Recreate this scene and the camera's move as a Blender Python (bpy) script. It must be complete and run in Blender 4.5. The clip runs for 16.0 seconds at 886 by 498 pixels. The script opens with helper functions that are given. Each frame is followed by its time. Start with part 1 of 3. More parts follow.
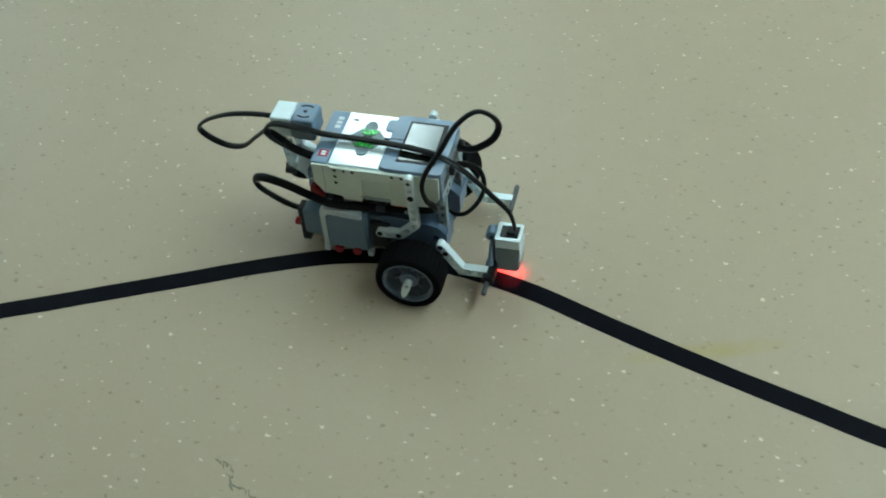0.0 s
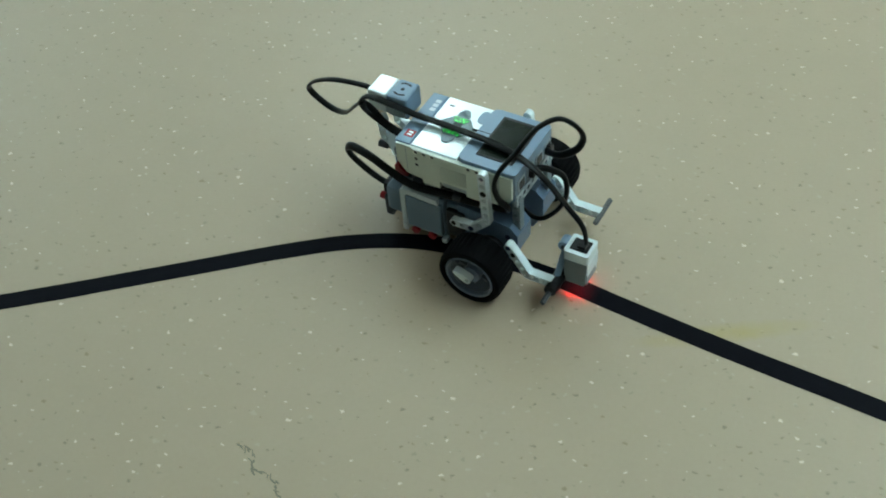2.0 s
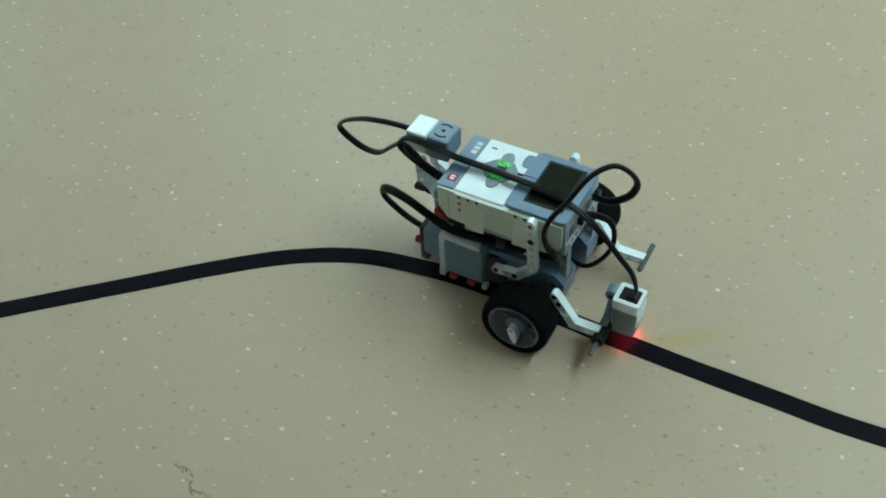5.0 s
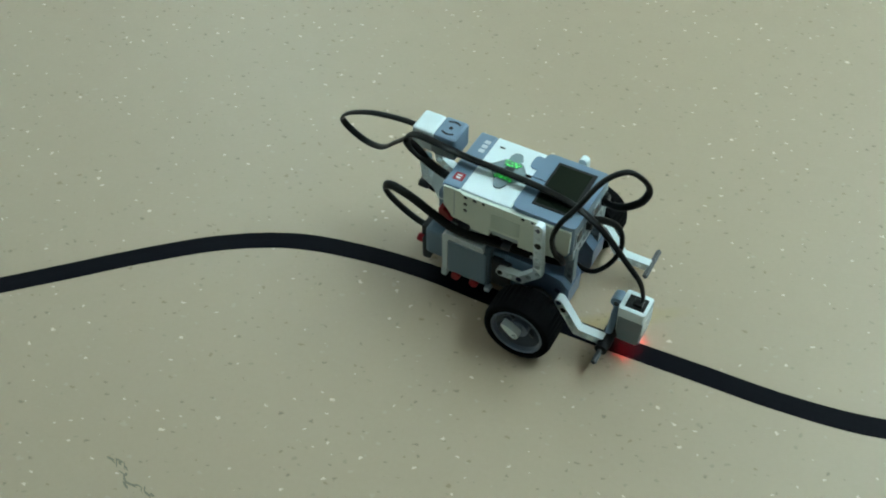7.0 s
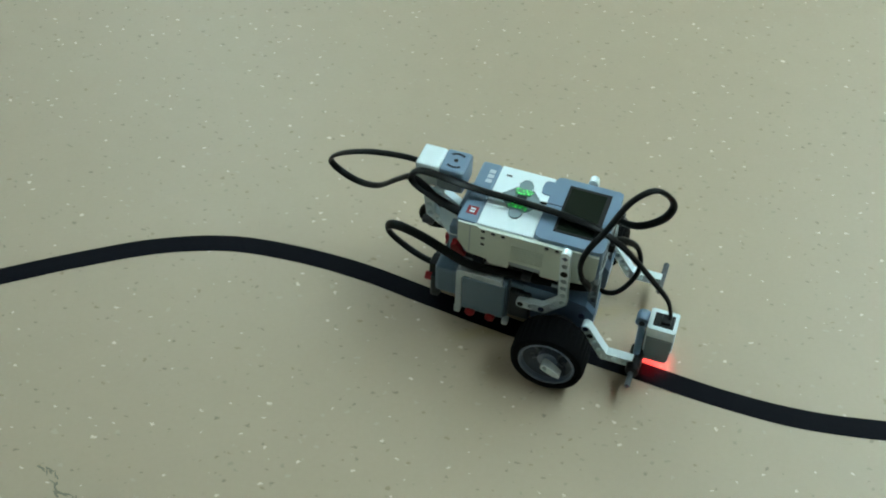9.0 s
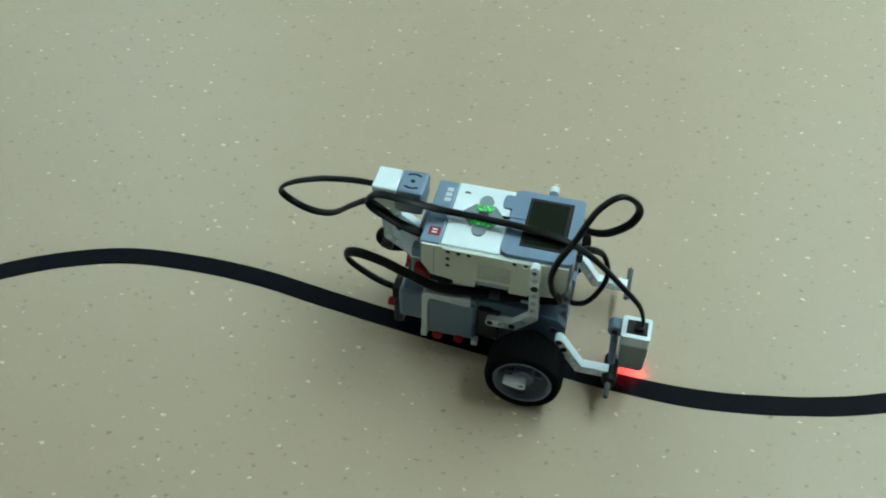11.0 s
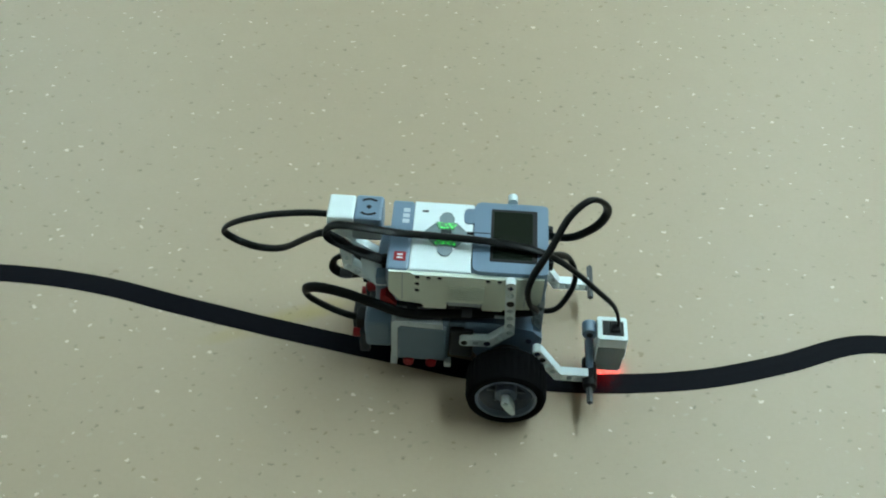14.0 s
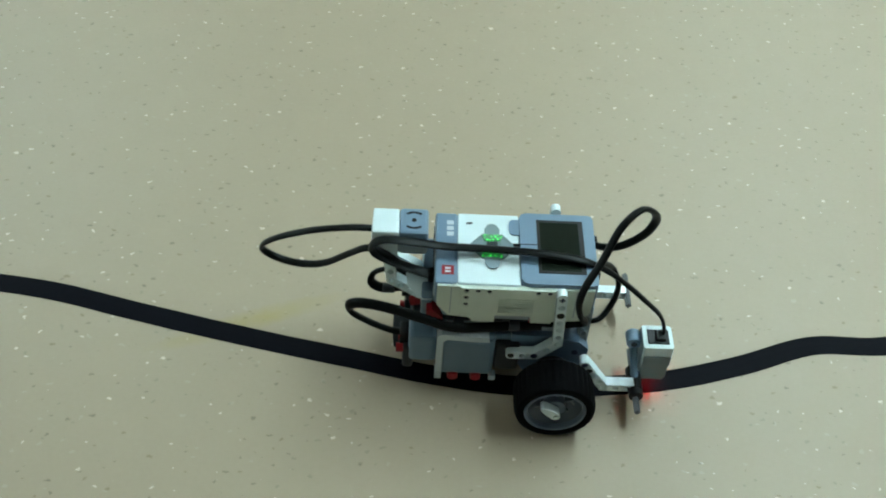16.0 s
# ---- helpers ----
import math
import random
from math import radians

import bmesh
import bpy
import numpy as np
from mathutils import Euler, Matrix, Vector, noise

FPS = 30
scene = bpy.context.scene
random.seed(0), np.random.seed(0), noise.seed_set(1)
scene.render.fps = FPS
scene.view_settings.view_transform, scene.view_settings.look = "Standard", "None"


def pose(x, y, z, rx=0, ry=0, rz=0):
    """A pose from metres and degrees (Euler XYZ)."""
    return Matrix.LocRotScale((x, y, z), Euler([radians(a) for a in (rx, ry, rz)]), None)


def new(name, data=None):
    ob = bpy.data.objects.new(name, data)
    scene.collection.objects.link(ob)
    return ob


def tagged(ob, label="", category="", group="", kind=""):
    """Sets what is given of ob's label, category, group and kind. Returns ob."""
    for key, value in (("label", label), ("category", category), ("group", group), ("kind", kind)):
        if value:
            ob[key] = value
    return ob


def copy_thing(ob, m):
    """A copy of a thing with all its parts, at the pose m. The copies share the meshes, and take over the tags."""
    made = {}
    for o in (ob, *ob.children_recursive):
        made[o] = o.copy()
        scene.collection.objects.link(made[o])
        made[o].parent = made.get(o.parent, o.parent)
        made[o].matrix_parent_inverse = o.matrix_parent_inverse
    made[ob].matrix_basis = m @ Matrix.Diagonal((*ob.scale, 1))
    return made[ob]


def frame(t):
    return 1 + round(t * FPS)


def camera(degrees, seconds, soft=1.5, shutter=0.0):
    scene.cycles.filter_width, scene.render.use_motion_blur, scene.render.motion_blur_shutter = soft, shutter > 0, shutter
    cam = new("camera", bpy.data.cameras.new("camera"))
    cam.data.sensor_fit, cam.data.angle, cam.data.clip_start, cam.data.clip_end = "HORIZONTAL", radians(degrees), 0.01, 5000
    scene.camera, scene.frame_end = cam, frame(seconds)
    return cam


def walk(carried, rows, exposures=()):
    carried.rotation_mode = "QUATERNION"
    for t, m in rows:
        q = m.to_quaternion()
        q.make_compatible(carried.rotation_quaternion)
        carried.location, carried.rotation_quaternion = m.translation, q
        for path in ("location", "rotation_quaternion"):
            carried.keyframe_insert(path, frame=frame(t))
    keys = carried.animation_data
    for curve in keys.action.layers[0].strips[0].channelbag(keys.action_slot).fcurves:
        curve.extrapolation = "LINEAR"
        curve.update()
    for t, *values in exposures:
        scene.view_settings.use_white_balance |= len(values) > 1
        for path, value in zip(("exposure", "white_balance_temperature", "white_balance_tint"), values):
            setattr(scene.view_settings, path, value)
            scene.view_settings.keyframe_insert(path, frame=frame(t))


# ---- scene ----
cam = camera(42.4, 16.0, soft=1.9, shutter=0.4)
walk(cam, [
    (0, pose(-0.2003, -0.6042, 0.7413, 43.67, 3.08, 19.11)),
    (0.5, pose(-0.2096, -0.6084, 0.7419, 43.63, 2.74, 19.01)),
    (1, pose(-0.2063, -0.6048, 0.7455, 43.15, 3.44, 19.36)),
    (1.5, pose(-0.2056, -0.6055, 0.7437, 43.03, 3.54, 19.21)),
    (2, pose(-0.2029, -0.6068, 0.7425, 42.92, 3.92, 19.24)),
    (2.5, pose(-0.2103, -0.6038, 0.7466, 42.68, 3.50, 18.86)),
    (3, pose(-0.2029, -0.5972, 0.7468, 43.08, 4.35, 18.46)),
    (3.5, pose(-0.2051, -0.6014, 0.7415, 44.21, 3.38, 17.97)),
    (4, pose(-0.2015, -0.6063, 0.7425, 44.14, 3.06, 18.14)),
    (6.5, pose(-0.2171, -0.6011, 0.7311, 42.46, 0.12, 13.30)),
    (7, pose(-0.2167, -0.6004, 0.7342, 42.47, -0.09, 13.38)),
    (7.5, pose(-0.2164, -0.6003, 0.7339, 43.05, -0.46, 13.48)),
    (8, pose(-0.2191, -0.6056, 0.7272, 43.36, -0.90, 12.60)),
    (8.5, pose(-0.2104, -0.6012, 0.7238, 42.74, -1.13, 11.99)),
    (9, pose(-0.2064, -0.5975, 0.7235, 42.93, -1.43, 11.22)),
    (11.5, pose(-0.1467, -0.5923, 0.7056, 43.78, -1.73, 6.16)),
    (12, pose(-0.1363, -0.5842, 0.7036, 43.22, -2.47, 4.87)),
    (12.5, pose(-0.1287, -0.5846, 0.6991, 43.21, -1.51, 3.71)),
    (13, pose(-0.1151, -0.5755, 0.6983, 41.50, -1.38, 2.74)),
    (13.5, pose(-0.1074, -0.5694, 0.6992, 41.86, -2.06, 2.51)),
    (14, pose(-0.1067, -0.5721, 0.7025, 43.03, -1.75, 2.11)),
    (14.5, pose(-0.1052, -0.5697, 0.6997, 43.42, -2.11, 1.19)),
    (15, pose(-0.1039, -0.5664, 0.6994, 43.03, -2.43, 0.94)),
    (15.5, pose(-0.1037, -0.5646, 0.6985, 42.89, -2.78, 0.72)),
    (16, pose(-0.1027, -0.5654, 0.6978, 43.14, -2.94, 0.62)),
], exposures=[(0, 0.69), (9, 0.70), (16, 0.73)])

# ---------------------------------------------------------------- world and light
world = bpy.data.worlds.new("room_world")
scene.world = world
world.use_nodes = True
world.node_tree.nodes["Background"].inputs[0].default_value = (0.5, 0.55, 0.5, 1)
world.node_tree.nodes["Background"].inputs[1].default_value = 0.02

S = 0.001
TRUE_MM = (S, S, S)
UNIT = TRUE_MM


# ---------------------------------------------------------------- materials
def material(name, color, rough=0.4, metal=0.0, vary=0.06, scale=60.0, bump=0.05, bump_scale=400.0, emit=None, power=0.0, spec=0.5):
    m = bpy.data.materials.new(name)
    m.use_nodes = True
    n, l = m.node_tree.nodes, m.node_tree.links
    b = n["Principled BSDF"]
    b.inputs["Metallic"].default_value = metal
    b.inputs["Specular IOR Level"].default_value = spec
    co = n.new("ShaderNodeTexCoord")
    no = n.new("ShaderNodeTexNoise")
    no.inputs["Scale"].default_value, no.inputs["Detail"].default_value = scale, 5
    l.new(co.outputs["Object"], no.inputs["Vector"])
    ramp = n.new("ShaderNodeMix")
    ramp.data_type = "RGBA"
    lo = tuple(max(0, c * (1 - vary)) for c in color) + (1,)
    hi = tuple(min(1, c * (1 + vary)) for c in color) + (1,)
    ramp.inputs[6].default_value, ramp.inputs[7].default_value = lo, hi
    l.new(no.outputs["Fac"], ramp.inputs[0])
    l.new(ramp.outputs[2], b.inputs["Base Color"])
    mr = n.new("ShaderNodeMapRange")
    mr.inputs["To Min"].default_value, mr.inputs["To Max"].default_value = max(0.02, rough - 0.08), min(1, rough + 0.1)
    l.new(no.outputs["Fac"], mr.inputs["Value"])
    l.new(mr.outputs[0], b.inputs["Roughness"])
    fine = n.new("ShaderNodeTexNoise")
    fine.inputs["Scale"].default_value = bump_scale
    l.new(co.outputs["Object"], fine.inputs["Vector"])
    bp = n.new("ShaderNodeBump")
    bp.inputs["Strength"].default_value, bp.inputs["Distance"].default_value = bump, 0.001
    l.new(fine.outputs["Fac"], bp.inputs["Height"])
    l.new(bp.outputs[0], b.inputs["Normal"])
    if emit:
        b.inputs["Emission Color"].default_value = (*emit, 1)
        b.inputs["Emission Strength"].default_value = power
    return m


WHITE = material("white_plastic", (0.79, 0.885, 0.92), 0.17, bump=0.02)
PANEL = material("ivory_side_plastic", (0.665, 0.73, 0.655), 0.4, bump=0.03)
GREY = material("blue_grey_plastic", (0.165, 0.245, 0.345), 0.35)
LIGHT = material("light_grey_plastic", (0.35, 0.41, 0.46), 0.35)
SENSOR = material("sensor_grey_plastic", (0.195, 0.245, 0.27), 0.4)
HEAD = material("gear_head_blue_grey_plastic", (0.125, 0.19, 0.285), 0.35)
PALE = material("pale_grey_plastic", (0.58, 0.655, 0.69), 0.3)
MOTORFACE = material("motor_face_grey", (0.145, 0.215, 0.29), 0.4)
AXLE = material("axle_grey_plastic", (0.065, 0.07, 0.077), 0.4)
DARK = material("dark_grey_plastic", (0.03, 0.034, 0.042), 0.4, spec=0.35)
BLACK = material("black_plastic", (0.006, 0.006, 0.007), 0.4, spec=0.3)
RUBBER = material("black_rubber", (0.0035, 0.0035, 0.004), 0.8, bump=0.2, spec=0.06)
CABLE = material("black_cable_sheath", (0.003, 0.003, 0.003), 0.38, bump=0.05, spec=0.16)
RED = material("red_plastic", (0.30, 0.006, 0.013), 0.35)
BLUE = material("dark_blue_pin_plastic", (0.02, 0.03, 0.09), 0.4)
RIM = material("wheel_rim_grey_plastic", (0.165, 0.205, 0.285), 0.3)
HUB = material("wheel_disc_dark_grey_plastic", (0.075, 0.088, 0.12), 0.25)
SPOKE = material("wheel_spoke_plastic", (0.10, 0.115, 0.15), 0.3)
SCREEN = material("screen_glass", (0.010, 0.014, 0.010), 0.12, vary=0.02, bump=0.0, spec=0.26)
BUTTON = material("button_grey_rubber", (0.20, 0.26, 0.29), 0.5)
CLEAR = material("button_panel_dark", (0.17, 0.225, 0.25), 0.35)
GREEN_LED = material("green_led", (0.10, 0.22, 0.13), 0.4, emit=(0.06, 1.0, 0.14), power=0.7)


def dotted_glow(m, scale, low, high):
    """Lets a lamp's glow vary from dot to dot."""
    n, l = m.node_tree.nodes, m.node_tree.links
    co, v, r = n.new("ShaderNodeTexCoord"), n.new("ShaderNodeTexVoronoi"), n.new("ShaderNodeMapRange")
    v.inputs["Scale"].default_value = scale
    r.inputs["From Min"].default_value, r.inputs["From Max"].default_value = 0.55, 0.1
    r.inputs["To Min"].default_value, r.inputs["To Max"].default_value = low, high
    l.new(co.outputs["Object"], v.inputs["Vector"])
    l.new(v.outputs["Distance"], r.inputs["Value"])
    l.new(r.outputs[0], n["Principled BSDF"].inputs["Emission Strength"])


dotted_glow(GREEN_LED, 420, 0.03, 0.9)
RED_LED = material("red_led", (0.5, 0.02, 0.02), 0.4, emit=(1.0, 0.02, 0.03), power=135.0)
STEEL = material("steel_ball", (0.55, 0.55, 0.55), 0.2, metal=1.0)
INK = material("grey_print", (0.55, 0.60, 0.66), 0.4)
TAPE = material("black_vinyl_tape", (0.0033, 0.0034, 0.006), 0.5, vary=0.15, scale=25, bump=0.25, bump_scale=900, spec=0.045)
WALL = material("painted_wall", (0.37, 0.39, 0.385), 0.7, scale=3)
CEIL = material("ceiling_white", (0.62, 0.62, 0.60), 0.8, scale=3)
TUBE = material("fluorescent_diffuser", (0.8, 0.8, 0.8), 0.5, emit=(0.722, 1.0, 1.03), power=20.7)
FRAME_M = material("lamp_frame_metal", (0.6, 0.6, 0.6), 0.4)


def floor_material():
    m = bpy.data.materials.new("speckled_linoleum")
    m.use_nodes = True
    n, l = m.node_tree.nodes, m.node_tree.links
    b = n["Principled BSDF"]
    co = n.new("ShaderNodeTexCoord")

    def mix(a, b2, fac):
        x = n.new("ShaderNodeMix")
        x.data_type = "RGBA"
        for s, v in ((6, a), (7, b2), (0, fac)):
            if hasattr(v, "is_linked") or hasattr(v, "links"):
                l.new(v, x.inputs[s])
            else:
                x.inputs[s].default_value = v
        return x.outputs[2]

    def math_node(op, a, b2=0.0):
        x = n.new("ShaderNodeMath")
        x.operation = op
        for s, v in ((0, a), (1, b2)):
            if hasattr(v, "links"):
                l.new(v, x.inputs[s])
            else:
                x.inputs[s].default_value = v
        return x.outputs[0]

    def noise_node(scale, detail=4.0):
        x = n.new("ShaderNodeTexNoise")
        x.inputs["Scale"].default_value, x.inputs["Detail"].default_value = scale, detail
        l.new(co.outputs["Object"], x.inputs["Vector"])
        return x

    # warped coordinates, for ragged flecks
    warp = noise_node(170, 2)
    sub = n.new("ShaderNodeVectorMath")
    sub.operation = "MULTIPLY_ADD"
    l.new(warp.outputs["Color"], sub.inputs[0])
    sub.inputs[1].default_value = (0.007, 0.007, 0)
    l.new(co.outputs["Object"], sub.inputs[2])

    def flecks(scale, share, size, turn, stretch, offset, uneven):
        """Mask of flecks: one in each Voronoi cell that is chosen, of uneven size."""
        mp = n.new("ShaderNodeMapping")
        mp.inputs["Rotation"].default_value = (0, 0, turn)
        mp.inputs["Scale"].default_value = (1, stretch, 1)
        mp.inputs["Location"].default_value = (offset, offset * 0.7, 0)
        l.new(sub.outputs[0], mp.inputs[0])
        v = n.new("ShaderNodeTexVoronoi")
        v.voronoi_dimensions = "2D"
        v.inputs["Scale"].default_value = scale
        l.new(mp.outputs[0], v.inputs["Vector"])
        sep = n.new("ShaderNodeSeparateColor")
        l.new(v.outputs["Color"], sep.inputs[0])
        chosen = math_node("LESS_THAN", sep.outputs[0], share)
        radius = math_node("MULTIPLY_ADD", sep.outputs[1], uneven)
        n_last = n[-1]
        n_last.inputs[2].default_value = size
        small = math_node("SUBTRACT", radius, v.outputs["Distance"])
        soft = n.new("ShaderNodeMapRange")
        soft.inputs["From Min"].default_value, soft.inputs["From Max"].default_value = 0.0, 0.09
        l.new(small, soft.inputs["Value"])
        return math_node("MULTIPLY", chosen, soft.outputs[0])

    big, mid, fine = noise_node(2.2, 3), noise_node(38, 6), noise_node(240, 3)
    base = mix((0.409, 0.313, 0.221, 1), (0.449, 0.351, 0.254, 1), big.outputs["Fac"])
    base = mix(base, (0.36, 0.287, 0.20, 1), math_node("MULTIPLY", mid.outputs["Fac"], 0.35))
    base = mix(base, (0.50, 0.397, 0.30, 1), math_node("MULTIPLY", fine.outputs["Fac"], 0.25))
    # faint pale and faint dark marbling, then clear white, brown and dark flecks
    base = mix(base, (0.50, 0.42, 0.33, 1), math_node("MULTIPLY", flecks(75, 0.16, 0.05, 0.3, 1.4, 0.0, 0.16), 0.4))
    base = mix(base, (0.27, 0.24, 0.17, 1), math_node("MULTIPLY", flecks(80, 0.14, 0.05, -0.5, 1.5, 3.1, 0.14), 0.5))
    base = mix(base, (0.80, 0.68, 0.57, 1), math_node("MULTIPLY", flecks(84, 0.13, 0.045, 0.9, 1.4, 7.7, 0.14), 0.72))
    base = mix(base, (0.24, 0.18, 0.10, 1), math_node("MULTIPLY", flecks(84, 0.07, 0.06, -1.0, 1.5, 5.3, 0.14), 0.6))
    base = mix(base, (0.16, 0.135, 0.095, 1), math_node("MULTIPLY", flecks(82, 0.15, 0.045, 0.5, 1.6, 9.4, 0.15), 0.55))

    # old yellow smear across the floor
    def smear(x, y, turn, sx, sy, strength):
        mp = n.new("ShaderNodeMapping")
        mp.vector_type = "TEXTURE"
        mp.inputs["Location"].default_value = (x, y, 0)
        mp.inputs["Rotation"].default_value = (0, 0, turn)
        mp.inputs["Scale"].default_value = (sx, sy, 1)
        l.new(sub.outputs[0], mp.inputs[0])
        ln = n.new("ShaderNodeVectorMath")
        ln.operation = "LENGTH"
        l.new(mp.outputs[0], ln.inputs[0])
        r = n.new("ShaderNodeMapRange")
        r.inputs["From Min"].default_value, r.inputs["From Max"].default_value = 1.0, 0.2
        r.inputs["To Min"].default_value, r.inputs["To Max"].default_value = 0.0, strength
        l.new(ln.outputs["Value"], r.inputs["Value"])
        return math_node("MULTIPLY", r.outputs[0], mid.outputs["Fac"])

    base = mix(base, (0.42, 0.32, 0.06, 1), smear(-0.2225, 0.0065, 0.41, 0.085, 0.012, 0.7))
    l.new(base, b.inputs["Base Color"])
    rg = n.new("ShaderNodeMapRange")
    rg.inputs["To Min"].default_value, rg.inputs["To Max"].default_value = 0.36, 0.52
    l.new(mid.outputs["Fac"], rg.inputs["Value"])
    l.new(rg.outputs[0], b.inputs["Roughness"])
    bp = n.new("ShaderNodeBump")
    b.inputs["Specular IOR Level"].default_value = 0.35
    bp.inputs["Strength"].default_value, bp.inputs["Distance"].default_value = 0.08, 0.001
    l.new(noise_node(300, 4).outputs["Fac"], bp.inputs["Height"])
    l.new(bp.outputs[0], b.inputs["Normal"])
    return m


LINO = floor_material()


# ---------------------------------------------------------------- mesh helpers (millimetres)
# UNIT: metres to one millimetre along x, y and z
def part(name, bm, mat, parent, label="", smooth=20):
    bmesh.ops.recalc_face_normals(bm, faces=bm.faces[:])
    me = bpy.data.meshes.new(name)
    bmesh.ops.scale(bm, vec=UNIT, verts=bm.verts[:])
    bm.to_mesh(me)
    bm.free()
    if smooth:
        me.shade_smooth()
        me.set_sharp_from_angle(angle=radians(smooth))
    me.materials.append(mat)
    ob = new(name, me)
    ob.parent = parent
    return tagged(ob, label)


def join(bm, other):
    me = bpy.data.meshes.new("join")
    other.to_mesh(me)
    other.free()
    bm.from_mesh(me)
    bpy.data.meshes.remove(me)
    return bm


def box(x0, x1, y0, y1, z0, z1, r=0.8, bm=None, seg=2):
    b = bmesh.new()
    m = Matrix.LocRotScale(((x0 + x1) / 2, (y0 + y1) / 2, (z0 + z1) / 2), None, (abs(x1 - x0), abs(y1 - y0), abs(z1 - z0)))
    bmesh.ops.create_cube(b, size=1, matrix=m)
    if r:
        bmesh.ops.bevel(b, geom=b.edges[:], offset=r, segments=seg, profile=0.5, affect="EDGES")
    return join(bm, b) if bm else b


def cyl(p, axis, r, h, bm=None, seg=20, r2=None, bev=0.0):
    """A cylinder centred at p along an axis vector."""
    b = bmesh.new()
    q = Vector((0, 0, 1)).rotation_difference(Vector(axis)).to_matrix().to_4x4()
    bmesh.ops.create_cone(b, cap_ends=True, segments=seg, radius1=r, radius2=r if r2 is None else r2, depth=h, matrix=Matrix.Translation(p) @ q)
    if bev:
        rim = [e for e in b.edges if any(len(f.verts) > 4 for f in e.link_faces)]
        bmesh.ops.bevel(b, geom=rim, offset=bev, segments=2, profile=0.5, affect="EDGES")
    return join(bm, b) if bm else b


def ring(cx, cz, r, n=14):
    return [(cx + r * math.cos(2 * math.pi * i / n), cz + r * math.sin(2 * math.pi * i / n)) for i in range(n)]


def plate(outline, a0, a1, holes=(), axis="y", bm=None, bev=0.5):
    """A plate with through holes: outline and holes (u, v, r) in its plane, from a0 to a1 along its axis (y: u, v are x, z; z: x, y; x: y, z)."""
    b = bmesh.new()

    def put(u, v):
        return {"y": (u, a0, v), "z": (u, v, a0), "x": (a0, u, v)}[axis]

    outer = []
    for loop in [outline] + [ring(*h) for h in holes]:
        vs = [b.verts.new(put(u, v)) for u, v in loop]
        es = [b.edges.new((vs[i], vs[(i + 1) % len(vs)])) for i in range(len(vs))]
        if loop is outline:
            outer = es
    r = bmesh.ops.triangle_fill(b, edges=b.edges[:], use_beauty=True, use_dissolve=False)
    faces = [f for f in r["geom"] if isinstance(f, bmesh.types.BMFace)]
    ext = bmesh.ops.extrude_face_region(b, geom=faces)
    d = {"y": (0, a1 - a0, 0), "z": (0, 0, a1 - a0), "x": (a1 - a0, 0, 0)}[axis]
    bmesh.ops.translate(b, vec=d, verts=[v for v in ext["geom"] if isinstance(v, bmesh.types.BMVert)])
    return join(bm, b) if bm else b


def beam_outline(pts, hw=3.7, n=8):
    """The outline of a bent beam round a line of points, with round ends."""
    P = [Vector(p) for p in pts]

    def side(sign):
        out = []
        for i, p in enumerate(P):
            d0 = (p - P[i - 1]).normalized() if i else None
            d1 = (P[i + 1] - p).normalized() if i + 1 < len(P) else None
            ns = [Vector((-d.y, d.x)) * sign for d in (d0, d1) if d is not None]
            if len(ns) == 2:
                m = (ns[0] + ns[1]).normalized()
                out.append(p + m * hw / max(0.4, m.dot(ns[0])))
            else:
                out.append(p + ns[0] * hw)
        return out

    def cap(p, d):
        a = math.atan2(d.y, d.x)
        return [p + Vector((math.cos(a + math.pi / 2 - math.pi * k / n), math.sin(a + math.pi / 2 - math.pi * k / n))) * hw for k in range(1, n)]

    left, right = side(1), side(-1)
    return [tuple(v) for v in left + cap(P[-1], P[-1] - P[-2]) + right[::-1] + cap(P[0], P[0] - P[1])]


def bent_beam(pts, holes, a0, a1, axis="y"):
    return plate(beam_outline(pts), a0, a1, [(u, v, 2.45) for u, v in holes], axis)


def along(p, q, step=8.0):
    p, q = Vector(p), Vector(q)
    k = int(round((q - p).length / step))
    return [tuple(p.lerp(q, i / max(1, k))) for i in range(k + 1)]


def lathe(profile, y_sign=1, seg=40, bm=None, closed=True, tread=0.0):
    """A solid of revolution about the y axis from (radius, y) points."""
    b = bmesh.new()
    rows = []
    for i in range(seg):
        a = 2 * math.pi * i / seg
        rows.append([b.verts.new(((r - tread * (r > 28.2 and i % 3 == 0)) * math.cos(a), y * y_sign, (r - tread * (r > 28.2 and i % 3 == 0)) * math.sin(a))) for r, y in profile])
    k = len(profile)
    for i in range(seg):
        p, q = rows[i], rows[(i + 1) % seg]
        for j in range(k if closed else k - 1):
            b.faces.new((p[j], p[(j + 1) % k], q[(j + 1) % k], q[j]))
    return join(bm, b) if bm else b


def spline(pts, per=10):
    P = [Vector(p) for p in pts]
    P = [P[0] * 2 - P[1]] + P + [P[-1] * 2 - P[-2]]
    out = []
    for i in range(1, len(P) - 2):
        a, b, c, d = P[i - 1:i + 3]
        for k in range(per):
            t = k / per
            out.append(0.5 * (2 * b + (c - a) * t + (2 * a - 5 * b + 4 * c - d) * t * t + (3 * b - a - 3 * c + d) * t ** 3))
    return out + [P[-2]]


